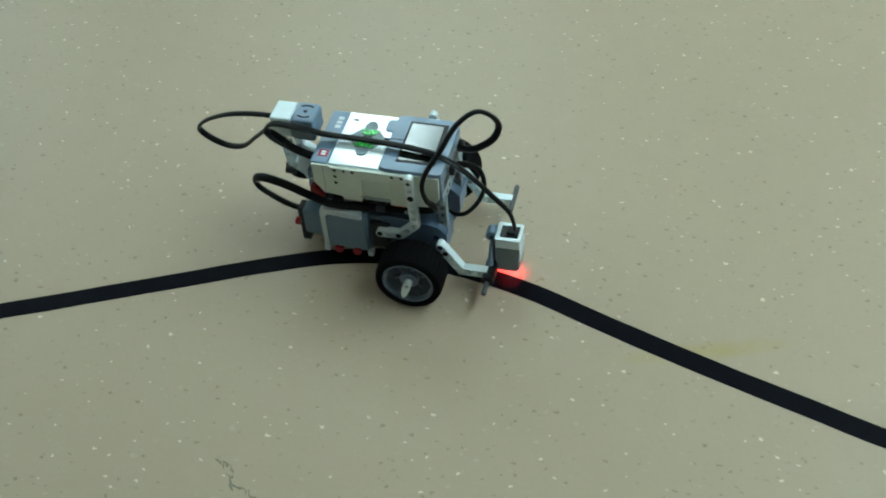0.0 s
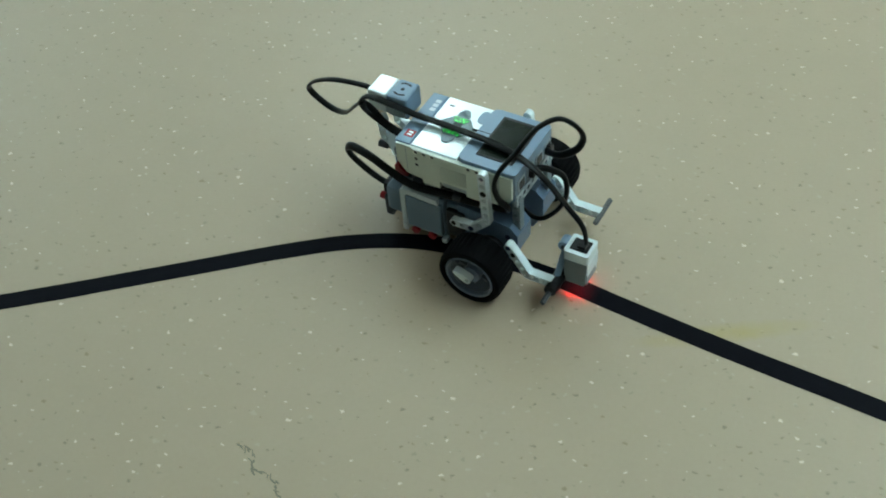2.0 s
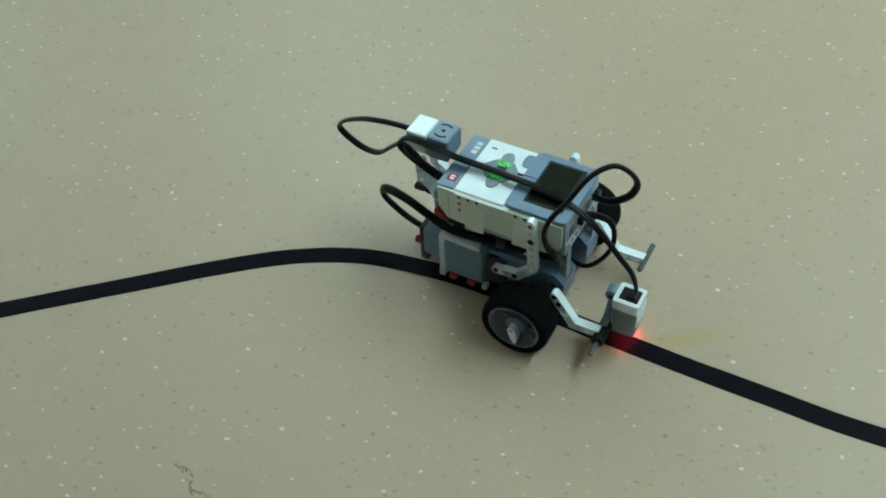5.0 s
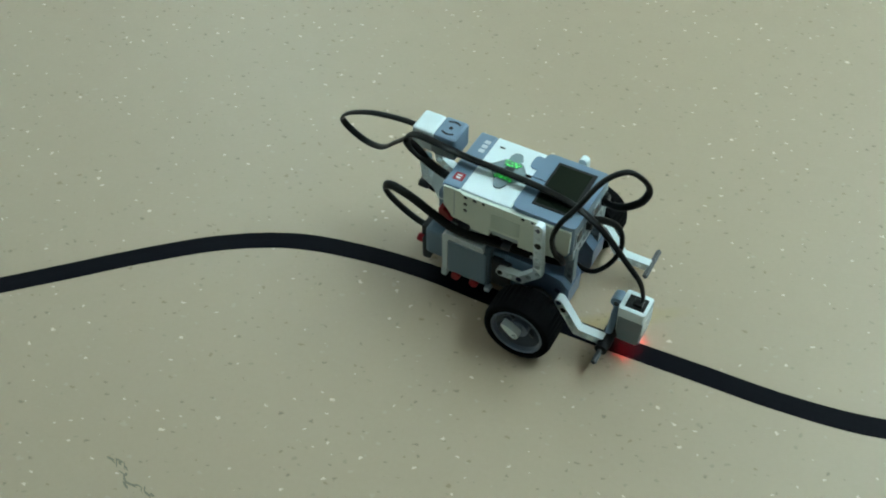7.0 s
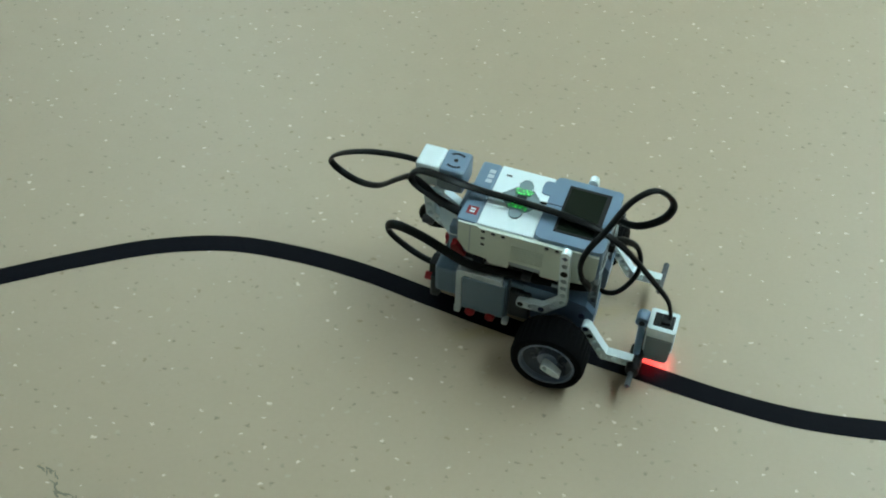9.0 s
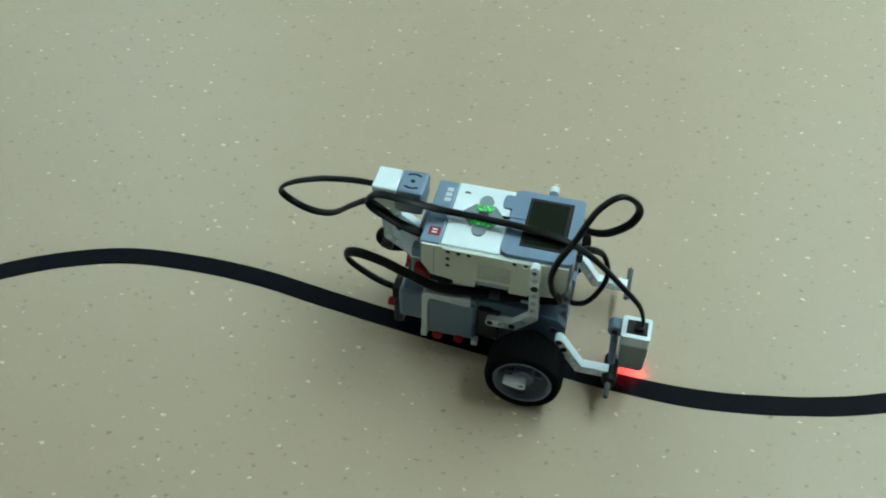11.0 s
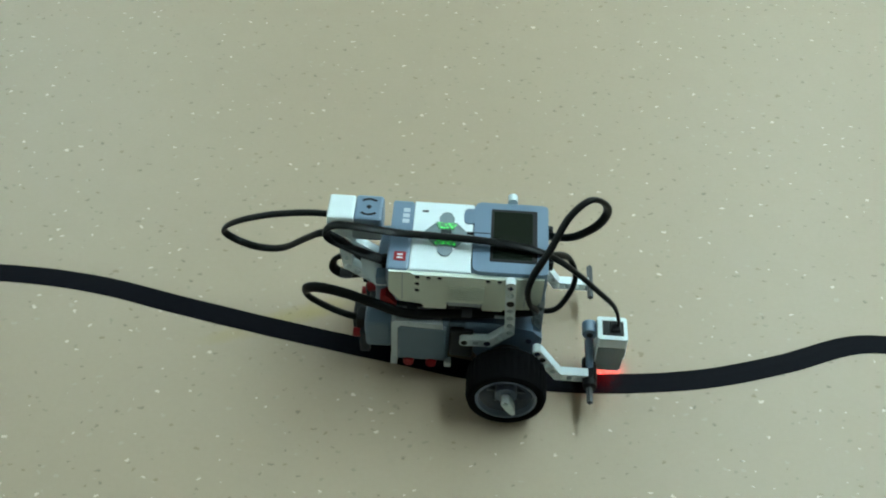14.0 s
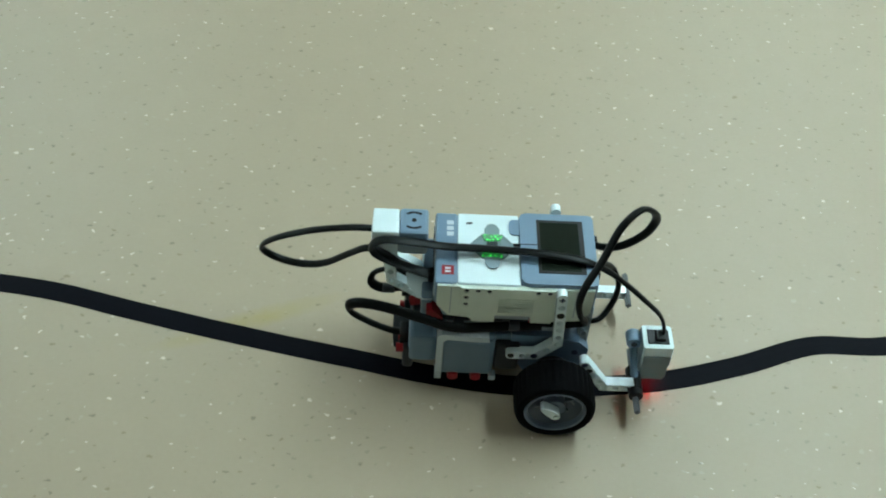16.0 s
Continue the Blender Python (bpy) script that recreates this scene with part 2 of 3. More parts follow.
def tube(pts, ra, rb, up=(0, 1, 0), per=9, n=12, end=None):
    """A flat-oval cable along a smooth line; up: the direction of its broad side at the start; end: its half breadth at the end."""
    line = spline(pts, per)
    b = bmesh.new()
    rows = []
    u = Vector(up)
    for i, p in enumerate(line):
        d = (line[min(i + 1, len(line) - 1)] - line[max(i - 1, 0)]).normalized()
        u = (u - d * u.dot(d)).normalized()
        w = d.cross(u)
        a = ra + ((end or ra) - ra) * i / len(line)
        rows.append([b.verts.new(p + u * a * math.cos(2 * math.pi * k / n) + w * rb * math.sin(2 * math.pi * k / n)) for k in range(n)])
    for p, q in zip(rows, rows[1:]):
        for k in range(n):
            b.faces.new((p[k], p[(k + 1) % n], q[(k + 1) % n], q[k]))
    b.faces.new(rows[0][::-1])
    b.faces.new(rows[-1])
    return b


# ---------------------------------------------------------------- the room
def slab(name, x0, x1, y0, y1, z0, z1, mat, label, category):
    b = bmesh.new()
    bmesh.ops.create_cube(b, size=1000, matrix=Matrix.LocRotScale(((x0 + x1) * 500, (y0 + y1) * 500, (z0 + z1) * 500), None, (x1 - x0, y1 - y0, z1 - z0)))
    ob = part(name, b, mat, None, smooth=0)
    return tagged(ob, label, category, kind="structure")


slab("floor", -5, 5, -4, 6, -0.1, 0, LINO, "speckled beige-green linoleum floor with pale and dark flecks", "floor")
slab("wall_north", -5, 5, 6, 6.15, 0, 2.8, WALL, "plain painted classroom wall", "wall")
slab("wall_south", -5, 5, -4.15, -4, 0, 2.8, WALL, "plain painted classroom wall", "wall")
slab("wall_east", 5, 5.15, -4, 6, 0, 2.8, WALL, "plain painted classroom wall", "wall")
slab("wall_west", -5.15, -5, -4, 6, 0, 2.8, WALL, "plain painted classroom wall", "wall")
slab("ceiling", -5, 5, -4, 6, 2.8, 2.9, CEIL, "plain white ceiling", "ceiling")


def ceiling_light(x, y, turn=0):
    e = new("ceiling_light")
    tagged(e, "unseen white fluorescent ceiling light with flat diffuser", "ceiling light", "ceiling lights")
    b = plate([(-620, -205), (620, -205), (620, 205), (-620, 205)], -60, 0, axis="z")
    part("frame", b, FRAME_M, e, smooth=0)
    part("diffuser", box(-595, 595, -175, 175, -66, -61, 1), TUBE, e, "glowing white diffuser", smooth=0)
    e.matrix_basis = pose(x, y, 2.8, 0, 0, turn)
    return e


lamp = ceiling_light(-1.82, 3.0, 90)
# the two at x = -4.4 are added fill lamps without a known source
for lx, ly, lt in ((1.3, 0.2, 90), (1.3, 1.55, 90), (1.3, 2.9, 90), (-4.4, 0.5, 90), (-4.4, 3.0, 90)):
    copy_thing(lamp, pose(lx, ly, 2.8, 0, 0, lt))


# ---------------------------------------------------------------- the taped line
def tape_line():
    ctrl = [(-1.1, -0.2750), (-0.95, -0.1696), (-0.86, -0.1464), (-0.8, -0.1165), (-0.74, -0.0823), (-0.68, -0.0480), (-0.62, -0.0135), (-0.56, 0.0161), (-0.5, 0.0326), (-0.44, 0.0332), (-0.38, 0.0254), (-0.32, 0.0103), (-0.26, -0.0042), (-0.2, -0.0176), (-0.14, -0.0298), (-0.08, -0.0420), (-0.02, -0.0488), (0.04, -0.0467), (0.1, -0.0381), (0.16, -0.0207), (0.22, 0.0015), (0.28, 0.0044), (0.36, 0.0248), (0.46, 0.0130), (0.6, -0.0100)]
    line = spline([(x * 1000, y * 1000, 0) for x, y in ctrl], 14)
    b = bmesh.new()
    rows = []
    for i, p in enumerate(line):
        d = (line[min(i + 1, len(line) - 1)] - line[max(i - 1, 0)]).normalized()
        w = Vector((-d.y, d.x, 0))
        k = 9.1 + 0.25 * noise.noise(p * 0.03)
        lift = 0.35 + 0.12 * max(0, noise.noise(p * 0.05 + Vector((9, 0, 0))))
        rows.append([b.verts.new(p + w * s * k + Vector((0, 0, z))) for s, z in ((-1, 0.02), (-1, 0.3), (-0.3, lift), (0.3, lift), (1, 0.3), (1, 0.02))])
    for p, q in zip(rows, rows[1:]):
        for k in range(5):
            b.faces.new((p[k], p[k + 1], q[k + 1], q[k]))
    ob = part("tape_line", b, TAPE, None)
    return tagged(ob, "curving line of black vinyl tape stuck to the linoleum floor", "tape")


tape_line()


def scuff_mark():
    """Dark rubbed scratch beside the line."""
    b = bmesh.new()
    rnd = random.Random(5)
    for i in range(26):
        u = i / 25
        x = -563 + 49 * u + 2 * math.sin(9 * u) + rnd.uniform(-1.5, 1.5)
        y = -211 - 30 * u + 3 * math.sin(11 * u) + rnd.uniform(-1.8, 1.8)
        a = rnd.uniform(-0.6, 0.6) - 0.55
        ln, wd = rnd.uniform(1.5, 4.5), rnd.uniform(0.4, 1.0)
        vs = []
        for k in range(7):
            c = 2 * math.pi * k / 7
            px, py = ln * math.cos(c), wd * math.sin(c) * rnd.uniform(0.6, 1.2)
            vs.append(b.verts.new((x + px * math.cos(a) - py * math.sin(a), y + px * math.sin(a) + py * math.cos(a), 0.06)))
        b.faces.new(vs)
    ext = bmesh.ops.extrude_face_region(b, geom=b.faces[:])
    bmesh.ops.translate(b, vec=(0, 0, 0.08), verts=[v for v in ext["geom"] if isinstance(v, bmesh.types.BMVert)])
    return tagged(part("scuff_mark", b, SCUFF, None, smooth=0), "dark ragged scuff mark on the linoleum floor", "scuff mark")


SCUFF = material("scuff_dirt", (0.20, 0.18, 0.13), 0.6)
scuff_mark()

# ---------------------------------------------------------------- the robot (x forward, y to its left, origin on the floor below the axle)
UNIT = (0.987 * S, S, 0.972 * S)  # x and z squeezed so that the robot fits its measured points
robot = new("robot")
tagged(robot, "white and grey toy-brick robot with black cables on the tape line", "robot")


def control_brick():
    b = plate([(-91, 116), (-91, 96), (-84, 80), (14, 80), (22, 90), (22.5, 116)], -33.5, 31.0)
    body = part("control_brick", b, GREY, robot, "white and blue-grey programmable control brick with dark screen")
    part("top_panel", box(-75.6, -31.2, -35, 32.5, 113, 117.2, 1.2), WHITE, body, "glossy white top panel")
    part("end_strip", box(-91.6, -76, -35, 32.5, 104, 117, 1.6), GREY, body, "blue-grey end strip")
    # bezel round the screen
    b = plate([(19, -35), (22.2, -33.9), (23, -31), (23, 29), (22.2, 31.9), (19, 33), (-26, 33), (-29.5, 31.5), (-31, 28), (-31, -30), (-29.5, -33.5), (-26, -35)], 110, 119.4, axis="z")
    bez = bmesh.new()
    join(bez, b)
    part("screen_bezel", bez, GREY, body, "blue-grey plastic screen bezel")
    part("screen_frame", box(-18.8, 15, -25, 26.5, 118.4, 119.9, 0.4), BLACK, body)
    part("screen", box(-16.6, 11.4, -22.5, 23.6, 119.2, 120.1, 0), SCREEN, body, "dark grey-green liquid crystal screen, switched on")
    part("tab", plate([(-30.5, 12), (-30.5, 27), (-36, 27), (-38, 25.5), (-38.8, 22), (-38.8, 17), (-38, 13.5), (-36, 12)], 116, 118, axis="z"), GREY, body)
    part("groove", box(-36, -18, 1.4, 2.2, 117.1, 119.55, 0), BLACK, body)
    # buttons
    dia = [(-68.5, 0), (-58, -12), (-43.5, -12), (-33.5, 0), (-43.5, 12), (-58, 12)]
    part("button_panel", plate(dia, 116, 117.7, axis="z"), CLEAR, body, "dark panel under the buttons")
    for sy in (1, -1):
        o = [(-56, 6 * sy), (-56.5, 16 * sy), (-54, 20.5 * sy), (-51, 21.5 * sy), (-48, 20.5 * sy), (-45.5, 16 * sy), (-46, 6 * sy)]
        part("button", plate(o, 116, 118.6, axis="z"), BUTTON, body, "grey rounded push button")
    for sx in (1, -1):
        o = [(-51 + sx * 6.2, -7), (-51 + sx * 15.5, -0.8), (-51 + sx * 15.5, 0.8), (-51 + sx * 6.2, 7)]
        part("button", plate(o, 116, 118.5, axis="z"), BUTTON, body, "grey pointed push button")
    part("button", box(-55, -47, -4.5, 4.5, 116, 118.6, 0.6), DARK, body, "dark centre push button")
    for sy in (1, -1):
        glow = plate([(-56.8, 5.2 * sy), (-58.4, 9.5 * sy), (-56.4, 10.6 * sy), (-45.6, 10.6 * sy), (-43.6, 9.5 * sy), (-45.2, 5.2 * sy)], 116.8, 118.75, axis="z")
        part("status_light", glow, GREEN_LED, body, "green glowing dotted status light")
    # print on the strip: plain bars, and a red square mark with white bars
    for x0, x1, y0, y1 in ((-83.5, -78.5, 20.5, 24.5), (-83.5, -78.5, 15, 19), (-83.5, -78.5, 9.5, 13.5)):
        part("print_bar", box(x0, x1, y0, y1, 116.9, 117.15, 0), INK, body, smooth=0)
    part("red_mark", box(-86.8, -78.3, -27.5, -19, 116.8, 117.2, 0), RED, body, "red square mark with pale bars", smooth=0)
    part("print_bar", box(-84.5, -80.5, -25.5, -24, 117, 117.35, 0), WHITE, body, smooth=0)
    part("print_bar", box(-84.5, -80.5, -22.5, -21, 117, 117.35, 0), WHITE, body, smooth=0)
    part("print_bar", box(-69.5, -65, 21.5, 23.2, 117, 117.4, 0), DARK, body, smooth=0)
    # side panels with pin holes
    side = [(-89.5, 115.5), (-89.5, 95), (-81, 84), (-66, 82), (-64, 80), (-47.4, 80), (-47.4, 87.5), (-22, 87.5), (-22, 80.5), (-6, 80.5), (14, 83), (20, 92), (20.5, 115.5)]
    holes = [(x, z, 1.9) for x, z in ((-69, 112.8), (-61, 112.8), (-53.2, 112.8), (-69, 105.6), (-69, 98.6), (-19, 112.8), (-10.8, 112.8))]
    for s in (-1, 1):
        panel = part("side_panel", plate(side, s * 33.7, s * 36.8, holes), PANEL, body, "ivory side panel with round pin holes")
        panel.location = (0, -0.0032, -0.004) if s > 0 else (0, 0, 0)
        block = [(-73, 115.8), (-73, 93), (-64.5, 92), (-64, 80.2), (-47.6, 80.2), (-47.6, 87.7), (-21.8, 87.7), (-21.8, 80.7), (-7, 80.7), (-7, 115.8)]
        part("raised_panel", plate(block, s * 36.75, s * 38.6, holes), PANEL, panel, "raised ivory panel with pin holes")
        # solid dark discs carry the shade of the pin holes in their colour
        for x, z, _ in holes:
            part("hole_shade_disc", cyl((x, s * 37.2, z), (0, 1, 0), 1.85, 1.2, seg=12), DARK, panel)
        for k in range(7):
            part("vent_rib", box(-46, -21, s * 38.2, s * 39.3, 91 + k * 2.3, 92.1 + k * 2.3, 0.25), PANEL, panel)
        part("battery_cover", box(-46.6, -22.8, s * 33, s * 35.6, 80, 87, 0.5), LIGHT, panel, "grey battery cover edge")
        for x in (-80, 8):
            part("panel_line", box(x, x + 0.6, s * 36.7, s * 36.95, 86, 114, 0), LIGHT, panel)
    # sockets in both ends
    for x, s in ((22.2, 1), (-91, -1)):
        for y in (-24, -8, 8, 24):
            sock = part("socket", box(x - 3 * s, x + 1.0 * s, y - 6, y + 6, 96, 109, 0.6), LIGHT, body, "grey cable socket")
            # no hollow is cut: a black block has the socket's inner shade as colour
            part("socket_shade_block", box(x + 0.5 * s, x + 1.4 * s, y - 4.2, y + 4.2, 98, 107, 0.2), BLACK, sock)
    part("front_plate", plate([(-33, 82), (33, 82), (33, 94), (-33, 94)], 20, 23, [(y, 88, 2.4) for y in (-28, -20, -12, -4, 4, 12, 20, 28)], axis="x"), LIGHT, body, "light grey plate with pin holes")
    return body


control_brick()


def pin_end(name, parent, x, y, z, s, mat, r=2.3):
    b = cyl((x, y + s * 0.2, z), (0, 1, 0), r, 1.4, seg=14, bev=0.3)
    return part(name, b, mat, parent)


def side_beams():
    line = [(-3, 114.5), (-0.5, 65), (-14.5, 50.5), (-33, 50)]
    holes = along(line[0], line[1])[1:] + [(-7.6, 57.6)] + along((-16, 50.5), (-33, 50))
    for s in (-1, 1):
        b = bent_beam([(-3.1, 116.5)] + line, holes, s * 38.8, s * 45.0)
        beam = part("side_beam", b, WHITE, robot, "white bent beam with round holes")
        beam.location = (0, -0.0015 if s > 0 else 0, 0)
        for k in (0, 1):
            w = (2.2, 0.7) if k else (0.7, 2.2)
            part("cross_hole", box(-3 - w[0], -3 + w[0], s * 44.5, s * 45.2, 114.5 - w[1], 114.5 + w[1], 0), BLUE, beam, smooth=0)
        pin_end("pin", beam, -2.1, s * 44.5, 97.6, s, BLACK, 2.9)
        pin_end("pin", beam, -16, s * 44.5, 50.5, s, BLUE, 2.6)
        pin_end("pin", beam, -33, s * 44.5, 50, s, BLACK, 2.4)


side_beams()


def motors():
    for s in (-1, 1):
        def bx(x0, x1, y0, y1, z0, z1, r=1.0, bm=None):
            a, c = sorted((s * y0, s * y1))
            return box(x0, x1, a, c, z0, z1, r, bm)
        b = bx(-86.5, -44.5, 8, 40.5, 19, 66, 2.2)
        bx(-46, -28, 11, 35, 24, 60, 2, b)
        m = part("motor", b, MOTORFACE, robot, "large grey motor block with pale cover")
        cover_line = [(-87, 24), (-87, 66), (-84, 68.6), (-50, 67), (-49, 61), (-80, 63), (-82.5, 60), (-82.5, 24)]
        part("motor_frame", plate(cover_line, s * 12, s * 43.2), PALE, m, "pale grey-white motor cover")
        part("cover", bx(-82, -46, 38, 43.9, 24.5, 62, 1.6), MOTORFACE, m, "grey motor face")
        part("tab", bx(-87.5, -82.5, 36, 44, 17, 25, 0.6), PALE, m)
        part("tab", bx(-47, -42, 38, 44.5, 18, 23, 0.6), PALE, m, "pale grey peg")
        for x in (-74, -57):
            c = part("red_pin", cyl((x, s * 43, 21.4), (0, 1, 0), 4, 4, bev=0.5), RED, m, "red round pin")
        # dark neck and sloping gear head over the wheel axle
        part("neck", bx(-44, -26, 12, 40, 26, 56, 2), DARK, m, "dark grey motor neck")
        head = [(-33, 64), (-33, 40), (-16, 14), (14, 12), (24, 30), (24.5, 50), (17, 58), (-8, 63)]
        part("gear_head", plate(head, s * 12, s * 36.5), HEAD, m, "blue-grey motor gear head")
        part("hub_ring", cyl((0, s * 43.5, 28), (0, 1, 0), 13, 14, bev=0.6), DARK, m)
        for z in (20, 36):
            pin_end("pin", m, 15, s * 36.3, z + 10, s, BLUE, 2.5)
        # rear end with socket
        part("rear_cap", bx(-108, -86, 10, 36, 26, 56, 4), MOTORFACE, m, "rounded grey rear end of motor")
        part("rear_plate", bx(-112, -104, 12, 34, 16, 40, 2), DARK, m)
        part("socket", bx(-114.5, -105, 17, 29, 38, 50, 0.8), BLACK, m, "black cable plug in the motor")
        part("red_pin", cyl((-114, s * 30, 35.5), (1, 0, 0), 3.6, 6, bev=0.5), RED, m)
        part("red_pin", cyl((-113, s * 16, 30), (1, 0, 0), 3.0, 5, bev=0.5), RED, m)


motors()


def frame_parts():
    for y0 in (-30, 22):
        b = bent_beam([(-84, 73.5), (6, 73.5)], along((-84, 73.5), (6, 73.5)), y0, y0 + 7.6)
        part("frame_beam", b, DARK, robot, "dark grey beam under the control brick")
        b = bent_beam([(20, 52), (20, 84)], along((20, 52), (20, 84)), y0 + 0.2, y0 + 7.4)
        part("upright_beam", b, SENSOR, robot, "grey upright beam with holes")
    for x in (-76, -36):
        part("cross_beam", bent_beam([(-36, 73.2), (36, 73.2)], along((-36, 73.2), (36, 73.2)), x, x + 7.6, axis="x"), DARK, robot, "dark grey cross beam")
    for s in (-1, 1):
        tri_ = plate([(-96, 83), (-92, 84), (-84, 75.5), (-84, 73.5), (-96, 73.5)], s * 24, s * 33)
        part("red_wedge", tri_, RED, robot, "red wedge piece behind the brick")
        part("red_pin", cyl((-104, s * 6, 62), (1, 0, 0.3), 3.8, 8, bev=0.5), RED, robot, "red round pin")
        part("red_connector", box(-22, -10, s * 30.5, s * 33, 70, 77, 0.6), RED, robot, "dark red connector under the brick")
        part("pin_row", box(-12, 2, s * 33, s * 36, 69, 72, 0.6), LIGHT, robot)
    part("rear_plate", box(-100, -92, -26, 26, 58, 96, 1.5), GREY, robot, "blue-grey rear mounting plate")
    part("rear_block", box(-106, -96, -14, 14, 20, 60, 2), DARK, robot, "dark grey rear block")
    # ball caster
    c = part("caster", plate([(-120, 26), (-98, 26), (-99, 10), (-104, 6), (-114, 6), (-119, 10)], -10, 10), DARK, robot, "dark rear caster with steel ball")
    b = bmesh.new()
    bmesh.ops.create_uvsphere(b, u_segments=20, v_segments=12, radius=8, matrix=Matrix.Translation((-109, 0, 8)))
    part("caster_ball", b, STEEL, c, "steel ball")


frame_parts()


def wheel(s):
    w = part("wheel", lathe([(3, 2), (8, 2), (8, 9), (3, 9)], s, 20), RIM, robot, "grey spoked wheel with black rubber tyre")
    # the axle direction is y; outer side at +13 (towards s)
    t = lathe([(22, -12.5), (25.6, -14), (28.6, -12.8), (29.3, -9), (29.4, 0), (29.3, 9), (28.0, 12.8), (25.6, 14), (22.6, 13.2), (22, 10)], s, 108, tread=0.6)
    part("tyre", t, RUBBER, w, "black ribbed rubber tyre")
    r = lathe([(22.3, -12), (22.3, 12.6), (21.4, 13.2), (20.2, 12.8), (19.4, 9.5), (19.0, -11)], s, 48)
    part("disc", lathe([(3, -2), (12, 0), (19.6, 7), (19.6, 9), (11, 2.5), (3, 0.5)], s, 48), HUB, w, "dark recessed wheel disc")
    lathe([(2.4, -1), (4.4, -1), (4.4, 9.5), (2.4, 9.5)], s, 24, r)
    part("rim", r, RIM, w, "pale blue-grey plastic rim")
    for i in range(6):
        q = Matrix.Rotation(2 * math.pi * i / 6, 4, "Y")
        bb = box(6, 18.6, s * 1.6, s * 5.0, -1.0, 1.0, 0.3)
        bmesh.ops.transform(bb, matrix=q, verts=bb.verts[:])
        part("spoke", bb, SPOKE, w)
    # pale teardrop connector pushed on the axle
    o = [(-3.5 * math.cos(a), 3.5 * math.sin(a)) for a in [math.radians(x) for x in range(-80, 81, 20)]] + [(4.5, 3.4), (10, 2.6), (13.6, 1.4), (14.2, 0), (13.6, -1.4), (10, -2.6), (4.5, -3.4)]
    c = part("axle_connector", plate(o, s * 10.2, s * 16.6, [(0, 0, 1.9)]), WHITE, w, "pale teardrop axle connector")
    part("axle", cyl((0, s * -4, 0), (0, 1, 0), 2.2, 38, seg=12), SENSOR, w)
    return w


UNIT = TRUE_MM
wheel_near, wheel_far = wheel(-1), wheel(1)
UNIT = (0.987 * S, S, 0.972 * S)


def front_arms():
    for s in (-1, 1):
        line = [(21.5, 47), (39, 20.5), (64, 20.5)]
        holes = along(line[0], line[1], 8) + along((40, 20.5), (64, 20.5))
        a = part("front_arm", bent_beam(line, holes, s * 41.5, s * 49), WHITE, robot, "white bent front arm with holes")
        pin_end("pin", a, 21.5, s * 48.3, 47, s, BLUE, 2.5)
        pin_end("pin", a, 26, s * 48.3, 40.2, s, BLACK, 2.5)
    # cross axles
    for y0, y1, x, z in ((-68.5, -10, 63.2, 17.8), (30, 63, 66, 22)):
        b = box(x - 2.3, x + 2.3, y0, y1, z - 0.9, z + 0.9, 0.3)
        box(x - 0.9, x + 0.9, y0, y1, z - 2.3, z + 2.3, 0.3, b)
        part("cross_axle", b, AXLE, robot, "grey cross-shaped axle")
    part("bush", cyl((63.4, -39.5, 18.8), (0, 1, 0), 5.7, 20, seg=16, bev=0.6), BLACK, robot, "black bush on the axle")
    part("bush_ring", cyl((63.4, -52.2, 18.8), (0, 1, 0), 5.4, 6, seg=16, bev=0.6), BLACK, robot)
    # grey elbow from the sensor down to the bush
    top, low = Vector((61.6, -19, 40)), Vector((63.2, -41, 21))
    joint = part("sensor_joint", cyl((61.3, -18.5, 42.5), (0, 1, 0), 5.6, 11, seg=18, bev=0.8), GREY, robot, "blue-grey elbow joint holding the colour sensor")
    part("stem", cyl((top + low) / 2, low - top, 2.9, (low - top).length, seg=14, bev=0.4), GREY, joint)
    part("lug", box(62, 68.5, -23, -14, 36.5, 46, 1.2), GREY, joint)
    part("pin", cyl((61.3, -24.3, 42.5), (0, 1, 0), 2.4, 1.2, seg=12), DARK, joint)


front_arms()


def colour_sensor():
    b = box(68, 89, -31, -12, 33, 50, 0.6)
    plate([(68, -31), (89, -31), (89, -12), (68, -12)], 18, 33, [(78.5, -22, 5.4)], axis="z", bm=b)
    body = part("colour_sensor", b, SENSOR, robot, "grey and white colour sensor pointing at the floor")
    shell = plate([(67.5, -32.5), (88.5, -32.5), (90, -31), (90, -12.5), (88.5, -11), (67.5, -11), (66, -12.5), (66, -31)], 42, 53.5, axis="z")
    part("shell", shell, WHITE, body, "white sensor shell")
    part("side_shell", box(66.2, 69, -31.4, -11.6, 21, 44, 1), WHITE, body)
    part("back_shell", box(67, 89.5, -13, -10.8, 21, 44, 1), WHITE, body)
    part("face_panel", plate([(67.5, 43.5), (67.8, 17), (86.5, 17), (88.5, 20), (88.3, 32), (89.3, 34), (89.3, 43.5)], -33.2, -30), SENSOR, body, "grey sensor face")
    # the recess is a solid block, its shade put into the black colour
    part("socket", box(70, 87, -28.5, -15, 52.6, 54.1, 0.4), BLACK, body, "cable socket, its shaded hollow drawn as a black block")
    part("plug", box(76, 84, -26, -17, 53, 57, 0.8), BLACK, body)
    part("light_window", cyl((78.5, -22, 30.5), (0, 0, 1), 4.6, 3, seg=20), RED_LED, body, "red glowing light window")
    part("side_shell", box(88.4, 90.3, -31.6, -11.4, 29, 44, 0.8), WHITE, body)
    body.location, body.scale = (0.0046, -0.0025, -0.001), (0.93, 1, 1)


colour_sensor()


